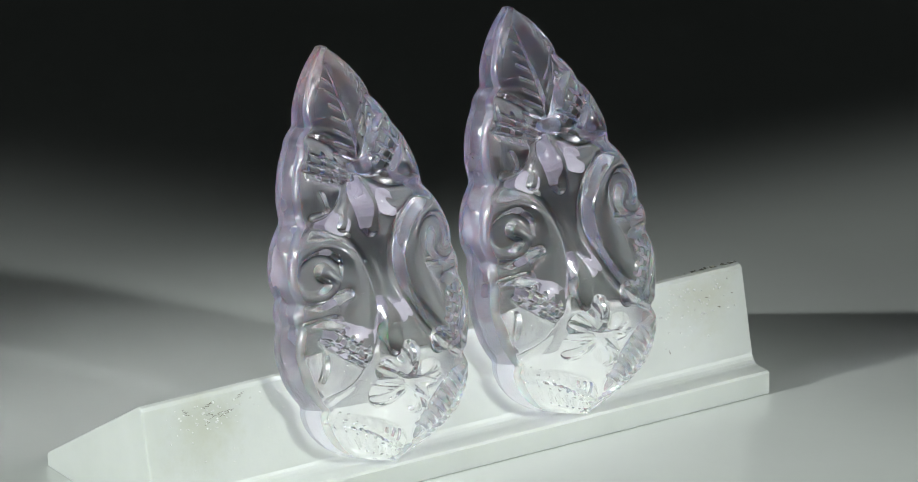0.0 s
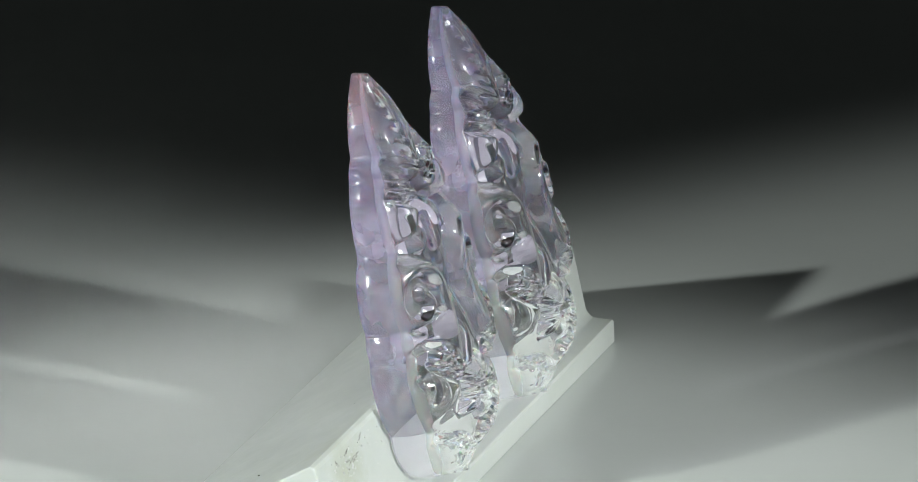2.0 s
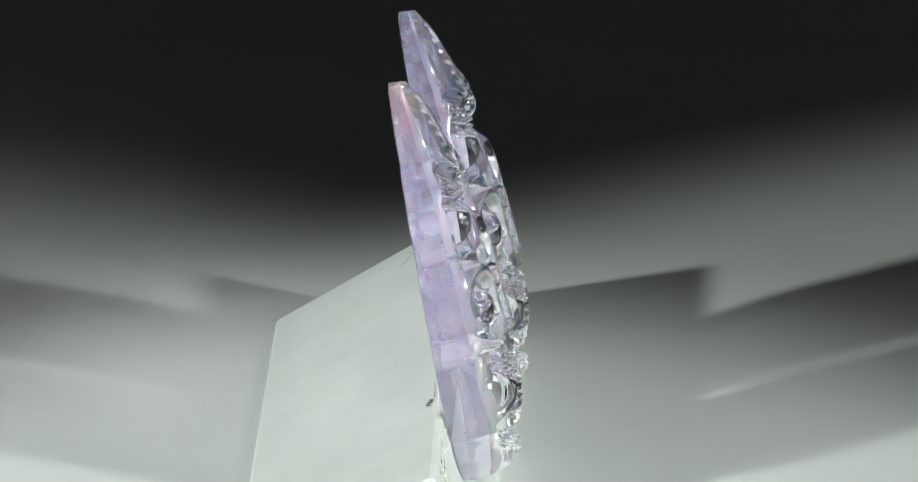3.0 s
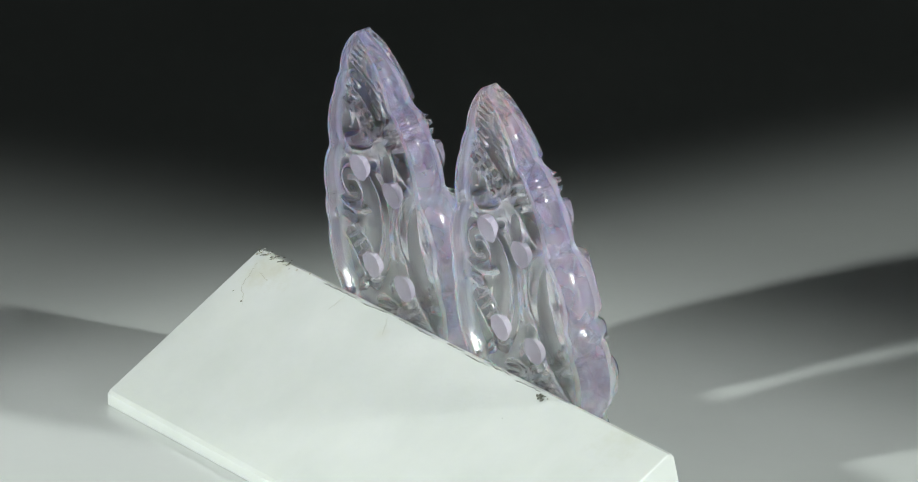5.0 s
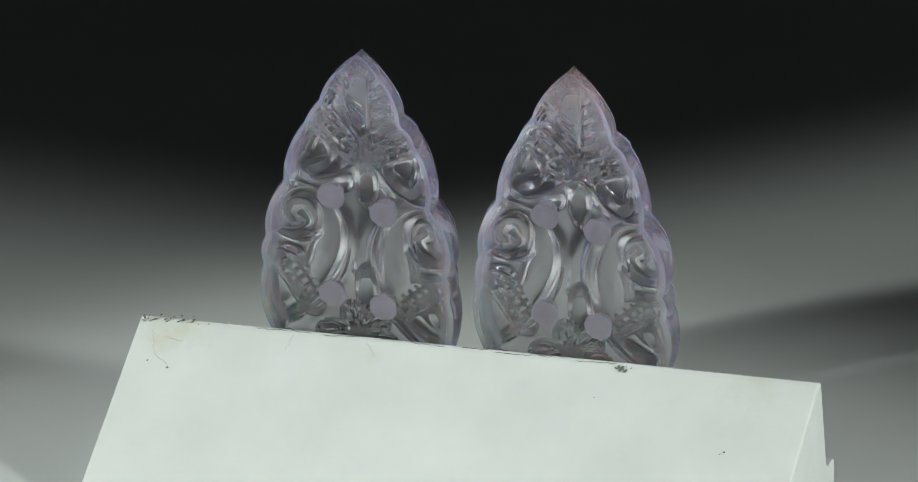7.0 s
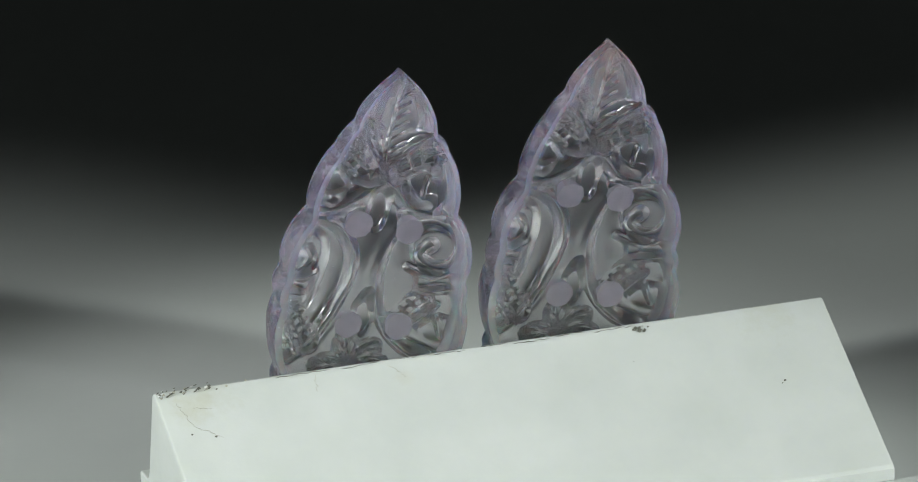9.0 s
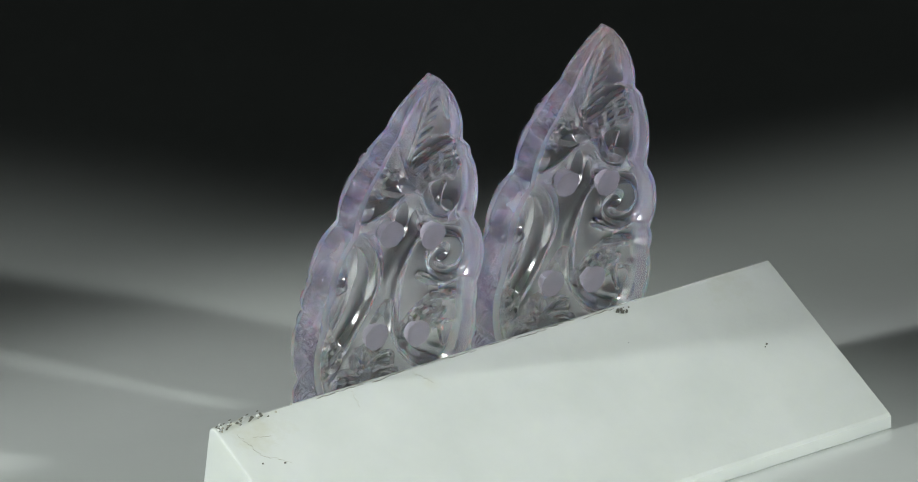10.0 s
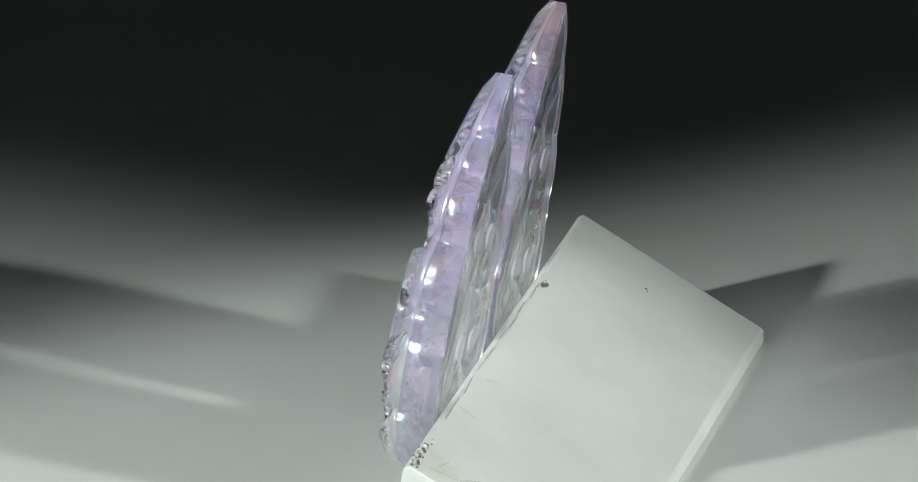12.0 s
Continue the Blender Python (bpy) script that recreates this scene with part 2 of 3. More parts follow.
def dress_stand(root):
    rnd = random.Random(5)
    hair = plain_material("dark_hair", (0.22, 0.21, 0.17), 0.6)
    faint = plain_material("faint_crack", (0.50, 0.49, 0.40), 0.6)
    # residue whose sparkle is put into a near-white base colour
    glint = plain_material("glue_glint_white", (0.95, 0.96, 0.94), 0.06)
    # cracks on the rear slope
    for a, b, c, m in (((0.974, 0.06), (0.962, 0.20), 0.010, faint), ((0.962, 0.20), (0.925, 0.29), 0.012, faint), ((0.955, 0.10), (0.925, 0.12), 0.008, faint),
                       ((0.768, 0.015), (0.772, 0.11), 0.010, faint), ((0.660, 0.01), (0.640, 0.10), 0.010, faint)):
        thread("hairline_crack", wander(on_rear, a, b, 14, c * 0.45, rnd), 0.000032, m, root)
    for e, f, size in ((0.967, 0.245, 0.00009), (0.105, 0.430, 0.00013), (0.110, 0.442, 0.00009), (0.935, 0.275, 0.00011), (0.31, 0.20, 0.00006)):
        part("grime_speck", crumb(on_rear(e, f, 0.0), size, rnd), DIRT, root)
    # dirt along the ridge, under the stones
    for k in range(9):
        e = 0.30 + 0.062 * k + rnd.uniform(-0.01, 0.01)
        thread("ridge_grime", wander(on_rear, (e, rnd.uniform(-0.008, 0.004)), (e + rnd.uniform(0.03, 0.07), rnd.uniform(-0.008, 0.006)), 12, 0.004, rnd), 0.00005, DIRT, root)
    for k in range(16):
        part("grime_clump", crumb(on_rear(rnd.gauss(0.282, 0.007), abs(rnd.gauss(0, 0.022)), 0.0), rnd.uniform(0.00007, 0.00018), rnd), DIRT, root)
    # the chipped end of the ridge, some chips in the painted glint white
    for k in range(56):
        part("ridge_chip", crumb(on_rear(1 - abs(rnd.gauss(0.0, 0.055)) - 0.003, rnd.gauss(-0.004, 0.012), -0.00003), rnd.uniform(0.00006, 0.00017), rnd, 0.3),
             rnd.choice((DIRT, DIRT, glint, faint)), root)
    # dried glue on the front face, its glints painted as near-white colour
    for k in range(230):
        e = rnd.choice((rnd.gauss(0.11, 0.045), rnd.gauss(0.88, 0.055), rnd.gauss(0.88, 0.055), rnd.uniform(0.02, 0.98)))
        if 0.02 < e < 0.98:
            part("glue_droplet", crumb(on_front(e, min(0.85, 0.06 + abs(rnd.gauss(0, 0.32))), 0.0), rnd.uniform(0.00005, 0.00014), rnd, 0.9), glint, root)
    for k in range(7):
        e, f = rnd.uniform(0.03, 0.2), rnd.uniform(0.03, 0.25)
        thread("fibre", wander(on_front, (e, f), (e + rnd.uniform(-0.03, 0.03), f + rnd.uniform(0.0, 0.15)), 14, 0.010, rnd), 0.000026, hair, root)
    for e, f in ((0.93, 0.25), (0.975, 0.27), (0.86, 0.86), (0.955, 0.42)):
        thread("fibre", wander(on_front, (e, f), (e + rnd.uniform(-0.008, 0.012), f + rnd.uniform(-0.06, 0.06)), 4, 0.004, rnd), 0.00009, hair, root)


dress_stand(STAND_THING)


# ---------------------------------------------------------------- the carved stones
GEM = 0.0596 * S
LEAN = 9.5
# Lobes of the outline down each side: where each begins and ends, half-widths there, and its swell, in stone lengths.
LOBES_LEFT = ((0.0, 0.175, 0.005, 0.102, 0.024), (0.175, 0.215, 0.104, 0.137, 0.010), (0.215, 0.392, 0.137, 0.172, 0.018),
              (0.392, 0.572, 0.172, 0.208, 0.030), (0.572, 0.630, 0.208, 0.216, 0.010), (0.630, 0.835, 0.215, 0.182, 0.028))
LOBES_RIGHT = ((0.0, 0.135, 0.005, 0.090, 0.021), (0.135, 0.200, 0.092, 0.128, 0.009), (0.200, 0.365, 0.128, 0.182, 0.019),
               (0.365, 0.520, 0.182, 0.232, 0.022), (0.520, 0.595, 0.234, 0.241, 0.012), (0.595, 0.785, 0.241, 0.224, 0.022))


def half_width(v, lobes, wobble, foot_width, bulge):
    """Half the stone's width at v, from the tip (0) to the foot (1), in stone lengths."""
    out = np.zeros_like(v)
    for k, (a, b, w0, w1, swell) in enumerate(lobes):
        s = np.clip((v - a) / (b - a), 0, 1)
        curve = w0 + (w1 - w0) * s + (swell + wobble[k]) * (1 - np.abs(2 * s - 1) ** 2.6)
        out = np.where((v >= a) & (v < b), curve, out)
    start = lobes[-1][1]
    s = np.clip((v - start) / (1 - start), 0, 1)
    foot = foot_width * np.maximum(1 - s ** bulge, 0) ** 0.58 * (0.95 + 0.05 * np.clip(s / 0.12, 0, 1))
    return np.where(v >= start, np.maximum(foot, 0.012), np.maximum(out, 0.008))


def segment_distance(px, pv, pts):
    """Distance to a polyline; worked out only near it."""
    best = np.full(px.shape, 9.0)
    xs, vs = [p[0] for p in pts], [p[1] for p in pts]
    near = (px > min(xs) - 0.07) & (px < max(xs) + 0.07) & (pv > min(vs) - 0.07) & (pv < max(vs) + 0.07)
    qx, qv = px[near], pv[near]
    d = np.full(qx.shape, 9.0)
    for (ax, ay), (bx, by) in zip(pts[:-1], pts[1:]):
        dx, dy = bx - ax, by - ay
        f = np.clip(((qx - ax) * dx + (qv - ay) * dy) / (dx * dx + dy * dy + 1e-12), 0, 1)
        d = np.minimum(d, np.hypot(qx - ax - f * dx, qv - ay - f * dy))
    best[near] = d
    return best


def bend(points, n=10):
    """A smooth curve through a few points."""
    p = [points[0], *points, points[-1]]
    out = []
    for i in range(1, len(p) - 2):
        for k in range(n):
            t = k / n
            out.append(tuple(0.5 * (2 * p[i][c] + (p[i + 1][c] - p[i - 1][c]) * t + (2 * p[i - 1][c] - 5 * p[i][c] + 4 * p[i + 1][c] - p[i + 2][c]) * t * t
                                    + (3 * p[i][c] - p[i - 1][c] - 3 * p[i + 1][c] + p[i + 2][c]) * t ** 3) for c in (0, 1)))
    return out + [points[-1]]


def blob(px, pv, cx, cy, rx, ry, turn=0.0, crisp=1.4):
    c, s = math.cos(turn), math.sin(turn)
    x, y = (px - cx) * c + (pv - cy) * s, -(px - cx) * s + (pv - cy) * c
    return np.maximum(1 - (x / rx) ** 2 - (y / ry) ** 2, 0) ** crisp


def between(a, b, f):
    return (a[0] + (b[0] - a[0]) * f, a[1] + (b[1] - a[1]) * f)


def relief(px, pv, seed):
    """The carving's height over the sunk ground, in stone lengths: rounded islands that meet in deep grooves, and cuts in them."""
    rnd = random.Random(seed)
    h = np.full_like(px, 0.010)

    def isle(cx, cy, rx, ry, turn, height, p=0.40):
        nonlocal h
        h = np.maximum(h, height * blob(px, pv, cx, cy, rx, ry, turn, p))

    def line(pts, depth, width):
        nonlocal h
        d = segment_distance(px, pv, pts)
        h += depth * np.exp(-(d / width) ** 2)

    def ribbon(pts, height):
        """A raised band of round section along points (x, v, half-width)."""
        nonlocal h
        spine, girth = bend([(x, v) for x, v, w in pts]), bend([(w, 0.0) for x, v, w in pts])
        for k in range(len(spine) - 1):
            d = segment_distance(px, pv, spine[k:k + 2])
            h = np.maximum(h, height * np.sqrt(np.maximum(1 - (d / girth[k][0]) ** 2, 0)))

    def nick(pts, depth, width):
        """A cut of the engraver's wheel: V-shaped, with crisp edges, never twice alike."""
        nonlocal h
        j = [(x + rnd.uniform(-0.0016, 0.0016), v + rnd.uniform(-0.0016, 0.0016)) for x, v in (pts[0], pts[-1])]
        d = segment_distance(px, pv, [j[0], *pts[1:-1], j[1]])
        h -= 0.80 * depth * rnd.uniform(0.85, 1.15) * np.clip(1.15 - d / width, 0, 1)

    def lattice(a, b, c, d, rails, rungs, depth, width):
        """Cuts across a four-cornered field: rails run from side ad to side bc, rungs from side ab to side dc."""
        for k in range(rails):
            f = (k + 0.5) / rails
            nick([between(a, d, f), between(b, c, f)], depth, width)
        for k in range(rungs):
            f = (k + 0.5) / rungs
            nick([between(a, b, f), between(d, c, f)], depth, width)

    # the leaf at the tip: two rounded halves
    axis = px + 0.012 - 0.02 * pv
    levels = (0.0, 0.06, 0.13, 0.17, 0.23, 0.290)
    wide = np.where(axis < 0, np.interp(pv, levels, (0.016, 0.075, 0.122, 0.136, 0.074, 0.003)), np.interp(pv, levels, (0.016, 0.062, 0.100, 0.088, 0.044, 0.003)))
    cushion = np.maximum(1 - (np.abs(axis) / wide) ** 2.2, 0) ** 0.5
    h = np.maximum(h, np.where(pv < 0.290, 0.060 * cushion, 0))
    # acorns under the leaf: cap, then nut
    isle(-0.082, 0.252, 0.092, 0.042, 0.62, 0.062, 0.22)
    isle(-0.108, 0.318, 0.062, 0.076, 0.45, 0.068, 0.6)
    isle(0.082, 0.240, 0.096, 0.044, -0.74, 0.062, 0.22)
    isle(0.132, 0.292, 0.060, 0.062, -0.5, 0.070, 0.6)
    # buds and stems in the middle
    isle(-0.068, 0.408, 0.022, 0.030, 0.5, 0.032, 0.8)
    isle(0.058, 0.385, 0.026, 0.036, -0.6, 0.034, 0.8)
    isle(0.0, 0.372, 0.030, 0.078, -0.05, 0.050)
    isle(0.012, 0.668, 0.030, 0.072, -0.1, 0.046)
    # scrolls: broad pads, their curls and tongues
    isle(-0.130, 0.600, 0.122, 0.204, 0.06, 0.026, 0.30)
    isle(0.158, 0.575, 0.118, 0.194, -0.16, 0.026, 0.30)
    ribbon([(-0.225, 0.802, 0.026), (-0.180, 0.788, 0.032), (-0.118, 0.750, 0.042), (-0.080, 0.685, 0.054), (-0.070, 0.610, 0.058), (-0.066, 0.545, 0.046), (-0.076, 0.480, 0.030),
            (-0.130, 0.438, 0.025), (-0.192, 0.452, 0.023), (-0.220, 0.505, 0.022), (-0.200, 0.553, 0.021), (-0.154, 0.562, 0.020), (-0.122, 0.530, 0.019), (-0.142, 0.502, 0.024)], 0.062)
    ribbon([(0.235, 0.778, 0.022), (0.196, 0.745, 0.034), (0.150, 0.680, 0.048), (0.112, 0.600, 0.052), (0.096, 0.525, 0.042), (0.104, 0.460, 0.028),
            (0.144, 0.418, 0.024), (0.194, 0.420, 0.023), (0.228, 0.462, 0.021), (0.222, 0.511, 0.020), (0.188, 0.533, 0.019), (0.157, 0.510, 0.018), (0.170, 0.482, 0.023)], 0.062)
    # tongues that lap over the edge under each curl
    isle(-0.205, 0.600, 0.070, 0.026, 0.10, 0.050, 0.5)
    isle(0.228, 0.562, 0.060, 0.030, -0.2, 0.050, 0.5)
    # lower acorns: cap and nut
    isle(-0.104, 0.686, 0.074, 0.044, 0.78, 0.070, 0.16)
    isle(-0.172, 0.742, 0.062, 0.058, 0.6, 0.068, 0.6)
    isle(0.176, 0.682, 0.086, 0.042, -1.05, 0.070, 0.16)
    isle(0.222, 0.700, 0.070, 0.036, -1.15, 0.062, 0.6)
    # flower
    fx, fy = 0.042, 0.806
    petals = ((-0.06, 0.095), (-1.45, 0.090), (-2.58, 0.092), (2.95, 0.105), (1.18, 0.088))
    for a, reach in petals:
        isle(fx + 0.56 * reach * math.cos(a), fy + 0.56 * reach * math.sin(a), 0.50 * reach, 0.034, a, 0.054, 0.45)
    # leaves at the foot
    isle(-0.086, 0.922, 0.132, 0.052, 0.34, 0.056)
    isle(0.148, 0.893, 0.118, 0.046, -0.74, 0.056)
    # the wheel leaves no dead-sharp corner
    for _ in range(8):
        h[1:-1, 1:-1] = (h[1:-1, 1:-1] * 2 + h[:-2, 1:-1] + h[2:, 1:-1] + h[1:-1, :-2] + h[1:-1, 2:]) / 6

    h = 0.018 + 0.68 * h
    # deep grooves round the leaf and the acorns
    line(bend([(-0.150, 0.158), (-0.080, 0.212), (-0.006, 0.290)]), -0.028, 0.018)
    line(bend([(0.075, 0.142), (0.046, 0.200), (-0.002, 0.290)]), -0.026, 0.016)
    line(bend([(-0.160, 0.268), (-0.172, 0.325), (-0.142, 0.386), (-0.085, 0.388), (-0.040, 0.330), (-0.006, 0.296)]), -0.028, 0.020)
    line(bend([(0.004, 0.298), (0.055, 0.342), (0.115, 0.362), (0.185, 0.356)]), -0.028, 0.021)
    line(bend([(-0.138, 0.272), (-0.090, 0.298), (-0.048, 0.312)]), -0.018, 0.007)
    line(bend([(0.138, 0.232), (0.104, 0.262), (0.078, 0.304)]), -0.018, 0.007)
    # the valley between the scrolls
    line(bend([(-0.030, 0.440), (0.016, 0.540), (0.020, 0.620)]), -0.014, 0.024)
    # grooves along the scrolls' outer edge
    lip_left = bend([(-0.175, 0.415), (-0.110, 0.415), (-0.052, 0.452), (-0.012, 0.540), (-0.012, 0.625), (-0.042, 0.712), (-0.110, 0.785), (-0.190, 0.812)])
    lip_right = bend([(0.172, 0.392), (0.130, 0.400), (0.080, 0.440), (0.050, 0.520), (0.074, 0.620), (0.134, 0.718), (0.215, 0.782)])
    for edge in (lip_left, lip_right):
        line(edge, -0.020, 0.012)
    line(bend([(-0.235, 0.556), (-0.165, 0.582), (-0.095, 0.560)]), -0.024, 0.008)
    line(bend([(0.255, 0.522), (0.196, 0.552), (0.134, 0.540)]), -0.024, 0.008)
    line(bend([(-0.240, 0.628), (-0.185, 0.622), (-0.130, 0.622)]), -0.030, 0.009)
    line(bend([(0.262, 0.598), (0.222, 0.586), (0.180, 0.594)]), -0.030, 0.009)
    # edges of the lower acorns
    line(bend([(-0.170, 0.664), (-0.128, 0.712), (-0.088, 0.742)]), -0.018, 0.007)
    line(bend([(-0.215, 0.690), (-0.226, 0.745), (-0.196, 0.796)]), -0.024, 0.009)
    line(bend([(0.236, 0.632), (0.206, 0.690), (0.176, 0.752)]), -0.016, 0.007)

    # midrib and veins of the leaf
    nick([(-0.018, 0.036), (-0.012, 0.160), (-0.006, 0.276)], 0.024, 0.0060)
    for k in range(7):
        v = 0.062 + 0.029 * k
        nick([(-0.018, v + 0.026), (-0.040 - 0.0025 * k, v + 0.004)], 0.015, 0.0042)
    for k in range(7):
        v = 0.050 + 0.022 * k
        w = 0.022 + 0.0105 * k - 0.0008 * k * k
        nick([(w, v + 0.014), (w + 0.014, v - 0.006)], 0.012, 0.0052)
    for k in range(4):
        nick([(0.004 + 0.002 * k, 0.246 - 0.026 * k), (0.022 + 0.006 * k, 0.216 - 0.026 * k)], 0.012, 0.0052)
    # lattices on the caps
    lattice((-0.136, 0.200), (-0.022, 0.280), (-0.045, 0.315), (-0.150, 0.276), 3, 4, 0.022, 0.0048)
    lattice((0.022, 0.268), (0.108, 0.178), (0.140, 0.226), (0.074, 0.298), 2, 4, 0.022, 0.0050)
    lattice((-0.136, 0.634), (-0.062, 0.702), (-0.092, 0.736), (-0.168, 0.668), 2, 4, 0.020, 0.0044)
    lattice((0.132, 0.706), (0.188, 0.606), (0.226, 0.632), (0.170, 0.750), 2, 5, 0.020, 0.0044)
    # light cuts on the nuts
    nick([(-0.120, 0.318), (-0.112, 0.362)], 0.012, 0.007)
    nick([(0.126, 0.270), (0.140, 0.312)], 0.012, 0.007)
    nick([(-0.172, 0.700), (-0.190, 0.756)], 0.014, 0.007)
    # petals and foot leaves
    for a, reach in petals:
        nick([(fx + 0.2 * reach * math.cos(a), fy + 0.2 * reach * math.sin(a)), (fx + 0.95 * reach * math.cos(a), fy + 0.95 * reach * math.sin(a))], 0.018, 0.008)
        for q in (-0.28, 0.28):
            nick([(fx + 0.42 * reach * math.cos(a + 0.4 * q), fy + 0.42 * reach * math.sin(a + 0.4 * q)), (fx + 0.9 * reach * math.cos(a + q), fy + 0.9 * reach * math.sin(a + q))], 0.010, 0.0050)
    line([(fx - 0.001, fy), (fx + 0.001, fy)], -0.034, 0.012)
    nick(bend([(-0.195, 0.862), (-0.09, 0.892), (0.02, 0.975)]), 0.020, 0.008)
    nick(bend([(0.212, 0.836), (0.150, 0.898), (0.066, 0.966)]), 0.020, 0.008)
    for k in range(9):
        f = (k + 0.5) / 9
        x, v = -0.185 + 0.185 * f, 0.866 + 0.088 * f
        nick([(x, v - 0.004), (x + 0.016, v - 0.030)], 0.014, 0.0056)
        nick([(x - 0.004, v + 0.010), (x + 0.012, v + 0.040)], 0.012, 0.0056)
        x, v = 0.205 - 0.125 * f, 0.842 + 0.112 * f
        nick([(x + 0.004, v + 0.004), (x + 0.030, v + 0.018)], 0.013, 0.0052)
        nick([(x - 0.004, v - 0.006), (x - 0.022, v - 0.030)], 0.012, 0.0050)
    return h - 0.044


def build_gem(tip, seed, label):
    rnd = np.random.RandomState(seed)
    wob_l, wob_r = rnd.uniform(-0.004, 0.004, 6), rnd.uniform(-0.004, 0.004, 6)
    nv, nu, ns = 600, 330, 9
    v = np.linspace(0, 1, nv)
    v = v - 0.01 * np.sin(2 * np.pi * v)
    left, right = half_width(v, LOBES_LEFT, wob_l, 0.190, 2.2), half_width(v, LOBES_RIGHT, wob_r, 0.238, 2.6)
    # the ground notches are rounded, and shallower at the back than at the front
    def rounded(w, times):
        w = w.copy()
        for _ in range(times):
            w[1:-1] = (w[:-2] + 2 * w[1:-1] + w[2:]) / 4
        return w

    left, right = rounded(left, 16), rounded(right, 16)
    back_l, back_r = 0.6 * left + 0.4 * rounded(left, 240), 0.6 * right + 0.4 * rounded(right, 240)
    t = np.linspace(-1, 1, nu)
    t = np.sign(t) * (1 - (1 - np.abs(t)) ** 1.15)
    thick = np.interp(v, (0, 0.08, 0.23, 0.45, 0.65, 0.80, 0.92, 1), (0.045, 0.074, 0.116, 0.144, 0.158, 0.162, 0.140, 0.100))
    # the sides slope inwards from the flat back to the carved front
    inset = 0.05 * thick
    face_l, face_r = np.maximum(left - inset, 0.7 * left), np.maximum(right - inset, 0.7 * right)
    T = np.where(t[None, :] < 0, t[None, :] * face_l[:, None], t[None, :] * face_r[:, None])
    TB = np.where(t[None, :] < 0, t[None, :] * back_l[:, None], t[None, :] * back_r[:, None])
    V = np.repeat(v[:, None], nu, 1)
    dome = 0.72 + 0.28 * (1 - np.abs(t[None, :]) ** 2.6)
    rim = (1 - np.abs(t))[None, :] * left[:, None]
    soft = np.clip(rim / 0.018, 0, 1) ** 0.8
    rounding = 0.020 * np.minimum(thick / 0.13, 1)[:, None]
    shoulder = rounding * (1 - np.sqrt(np.maximum(1 - (1 - np.clip(rim / rounding, 0, 1)) ** 2, 0)))
    ends = np.clip(v / 0.04, 0, 1)[:, None] * np.clip((1 - v) / 0.03, 0, 1)[:, None]
    carved = relief(T, V, seed) * (0.72 + 0.28 * np.clip(V / 0.25, 0, 1)) * (1 + 0.4 * np.clip((V - 0.70) / 0.10, 0, 1))
    # the carving runs out softly towards the rim
    out = np.clip((np.abs(t[None, :]) - 0.68) / 0.30, 0, 1)
    out = out * out * (3 - 2 * out)
    carved = carved * (1 - (0.88 - 0.25 * np.clip((V - 0.40) / 0.15, 0, 1)) * out)
    front = thick[:, None] * dome - shoulder + carved * soft * ends
    back = -0.005 * (1 - np.clip((1 - np.abs(t))[None, :] * left[:, None] / 0.02, 0, 1)) + 0.0 * V
    front = np.maximum(front, 0.026)
    # one ring a row: front from left to right, right side, back from right to left, left side
    ring = 2 * nu + 2 * ns
    co = np.zeros((nv, ring, 3))
    co[:, :nu, 0], co[:, :nu, 1] = T, -front
    co[:, nu + ns:2 * nu + ns, 0], co[:, nu + ns:2 * nu + ns, 1] = TB[:, ::-1], back[:, ::-1]
    for k in range(ns):
        f = (k + 1) / (ns + 1)
        swell = math.sin(math.pi * f) * np.clip(v / 0.3, 0.1, 1)
        g = f ** 0.8
        co[:, nu + k, 0] = face_r * (1 - g) + back_r * g + 0.006 * swell
        co[:, nu + k, 1] = -front[:, -1] * (1 - f) + back[:, -1] * f
        g = 1 - (1 - f) ** 0.8
        co[:, 2 * nu + ns + k, 0] = -(face_l * g + back_l * (1 - g)) - 0.010 * swell
        co[:, 2 * nu + ns + k, 1] = -front[:, 0] * f + back[:, 0] * (1 - f)
    co[:, :, 0] -= (0.009 * np.clip(1 - v / 0.2, 0, 1))[:, None]
    co[:, :, 2] = (1 - v)[:, None]
    verts = co.reshape(-1, 3) * GEM
    i, k = np.meshgrid(np.arange(nv - 1), np.arange(ring), indexing="ij")
    k2 = (k + 1) % ring
    faces = np.stack([i * ring + k, (i + 1) * ring + k, (i + 1) * ring + k2, i * ring + k2], -1).reshape(-1, 4)
    side = (((k >= nu - 1) & (k < nu + ns)) | (k >= 2 * nu + ns - 1)).reshape(-1)
    # how far the ground, frosted edge reaches over the rim
    reach = np.clip((np.abs(t) - 0.86) / 0.12, 0, 1)
    frost = np.ones(ring)
    frost[:nu], frost[nu + ns:2 * nu + ns] = reach, np.clip((np.abs(t) - 0.84) / 0.14, 0, 1)
    frost = np.tile(frost, nv)
    root = new("carved_gemstone")

    def shell(name, chosen, material, note):
        used = np.unique(chosen)
        order = np.zeros(len(verts), int)
        order[used] = np.arange(len(used))
        ob = mesh_object(name, verts[used], order[chosen].tolist(), [material], root, note)
        ob.data.attributes.new("frost", "FLOAT", "POINT").data.foreach_set("value", frost[used])
        return ob

    caps = [list(range(ring)), [(nv - 1) * ring + q for q in range(ring)][::-1]]
    front_side = (~side) & (k.reshape(-1) < nu)
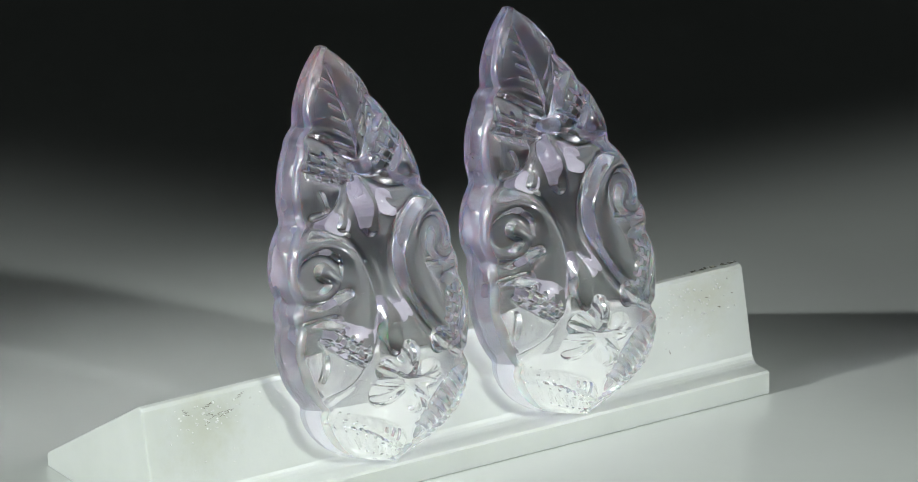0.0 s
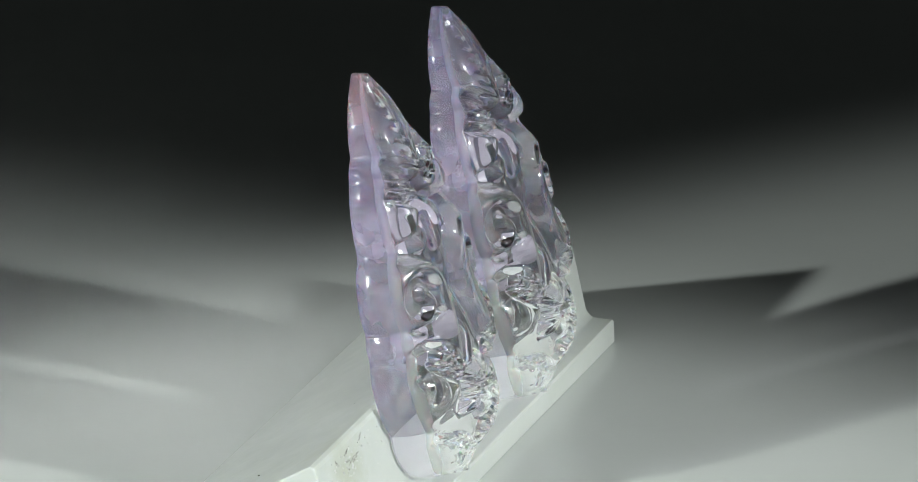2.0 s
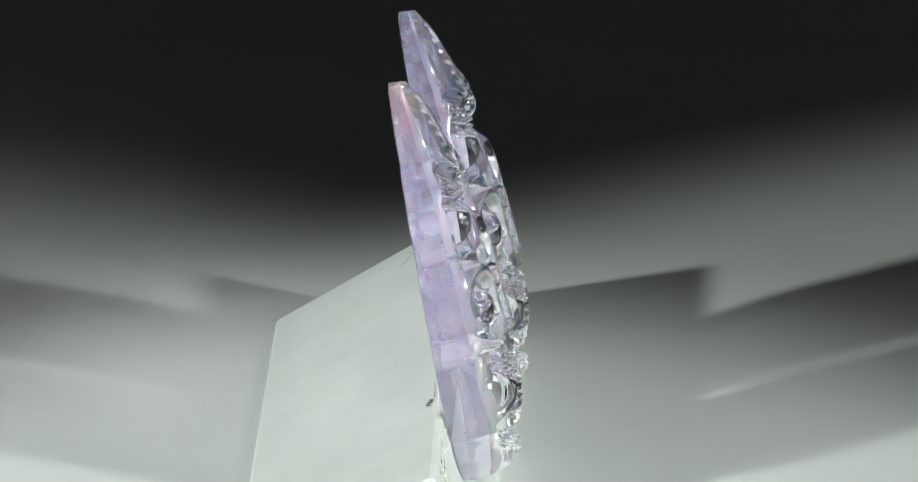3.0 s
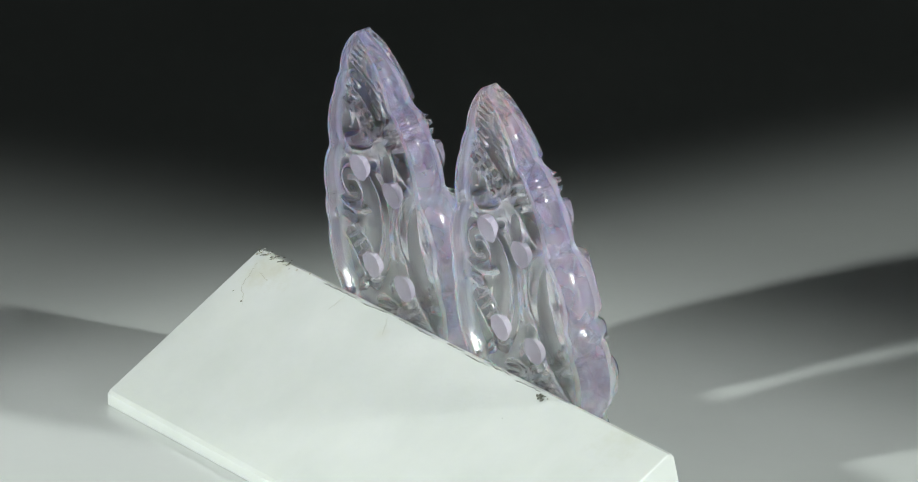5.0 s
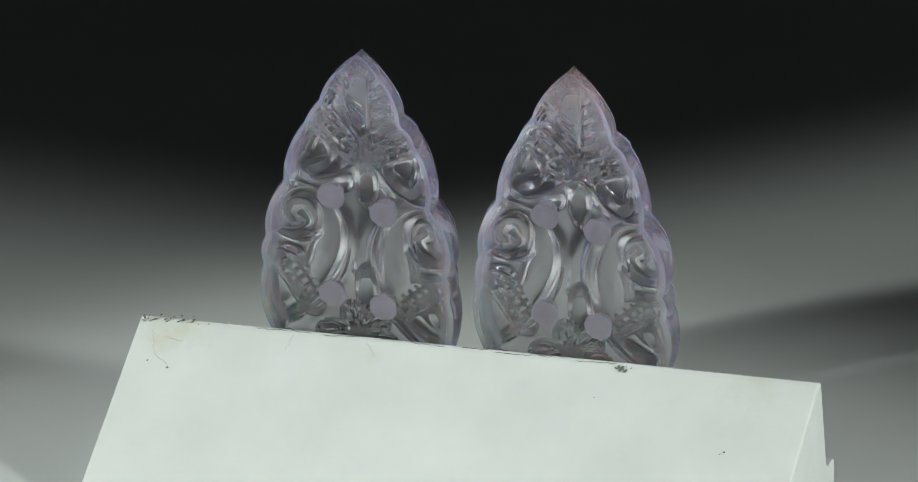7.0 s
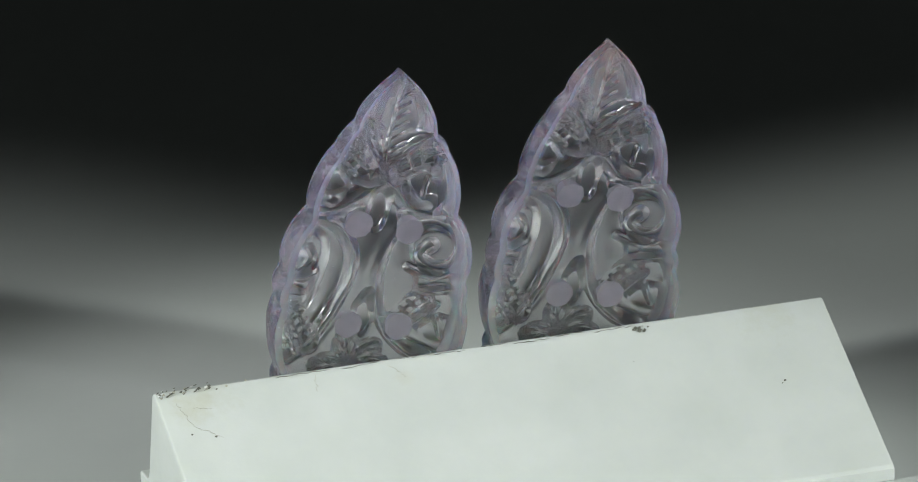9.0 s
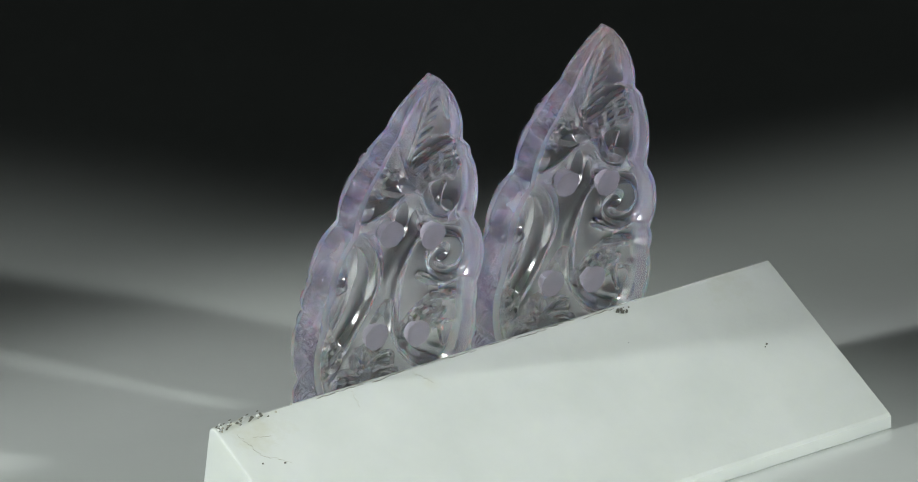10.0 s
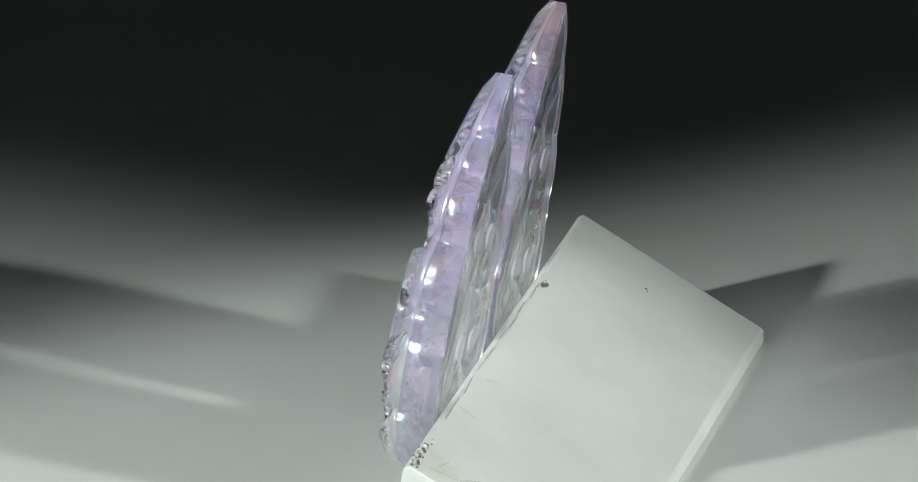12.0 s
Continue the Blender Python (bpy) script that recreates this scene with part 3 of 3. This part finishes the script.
    polished = shell("carved_front", faces[front_side], gem_material("pale_amethyst", tip, 0.0, 0.0, 0.0, 0.0, 0.08), "polished transparent carved front with leaf, scrolls and flower")
    # the clear front lets the lamps' light in
    polished.visible_shadow = False
    shell("carved_back", faces[(~side) & ~front_side], gem_material("pale_amethyst_back", tip, 0.06, 0.012, 0.010, 0.09, 0.45), "flat satin-ground transparent back")
    flank = faces[side]
    ids = np.unique(np.concatenate([flank.ravel(), np.array(caps).ravel()]))
    order = np.zeros(len(verts), int)
    order[ids] = np.arange(len(ids))
    flanks = mesh_object("ground_side", verts[ids], order[flank].tolist() + [order[np.array(q)].tolist() for q in caps],
                [ground_material("ground_amethyst", tip, 0.25)], root, "frosted lavender ground sides")
    flanks.shadow_terminator_geometry_offset = 0.12
    for hx, hv in ((0.067, 0.387), (-0.064, 0.415), (0.076, 0.655), (-0.055, 0.675)):
        bm = bmesh.new()
        bmesh.ops.create_cone(bm, cap_ends=True, segments=28, radius1=0.034 * GEM, radius2=0.023 * GEM, depth=0.055 * GEM,
                              matrix=pose((hx + rnd.uniform(-0.004, 0.004)) * GEM, -0.0345 * GEM, (1 - hv) * GEM, 90 + rnd.uniform(-14, 6), rnd.uniform(-14, 14), 0))
        for vert in bm.verts:
            vert.co += 0.0018 * GEM * Vector(rnd.uniform(-1, 1, 3))
        bmesh.ops.bevel(bm, geom=bm.edges[:], offset=0.002 * GEM, segments=1)
        part("drill_hole", bm, FROST, root, "frosted round drilled hole").visible_shadow = False
    for k in range(5):
        at = Vector((rnd.uniform(-0.03, 0.06), -rnd.uniform(0.008, 0.03), 1 - rnd.uniform(0.04, 0.14))) * GEM
        part("inclusion", crumb(at, rnd.uniform(0.00006, 0.00014), random.Random(seed + k)), DIRT, root)
    tagged(root, label, "gemstone", "pair of carved gemstones")
    return root


def frost_material():
    m, nt, b = shader("frosted_quartz")
    at = coords(nt)
    nt.links.new(ramp(nt, grain(nt, at, 900.0), [(0.3, (0.38, 0.36, 0.42)), (0.7, (0.48, 0.455, 0.53))]), b.inputs["Base Color"])
    b.inputs["Roughness"].default_value = 0.5
    b.inputs["Transmission Weight"].default_value = 0.15
    bump(nt, grain(nt, at, 3000.0), 0.00008, 0.3, b)
    return m


FROST = frost_material()
GEM_PINK = build_gem(PINK, 3, "carved pale lavender gemstone, pink tip, leaning on white stand")
GEM_VIOLET = build_gem(VIOLET, 8, "carved pale lavender gemstone, violet tip, leaning on white stand")


# ---------------------------------------------------------------- the turn
RATE, START = 18.6214, 31.636
CENTRE = (-0.0462 * S, -0.0245 * S)


def motions():
    along = Vector((math.cos(radians(START)), math.sin(radians(START)), 0))
    across = Vector((-along.y, along.x, 0))
    home = Vector((CENTRE[0], CENTRE[1], 0))

    def place(e, n, z):
        return home + along * e * S + across * n * S + Vector((0, 0, z * S))

    seats = ((STAND_THING, place(0.05025, 0, 0), 0.0, 0.0), (GEM_PINK, place(0.0360, -0.0030, 0.0038), -LEAN, -1.4), (GEM_VIOLET, place(0.0681, -0.0030, 0.0036), -LEAN, -2.6))
    for thing, at, lean, swing in seats:
        seat = pose(*at, 0, 0, START) @ pose(0, 0, 0, lean, 0, 0) @ pose(0, 0, 0, 0, swing, 0)
        walk(thing, [(k * 0.5, pose(0, 0, 0, 0, 0, RATE * k * 0.5) @ seat) for k in range(25)])


motions()
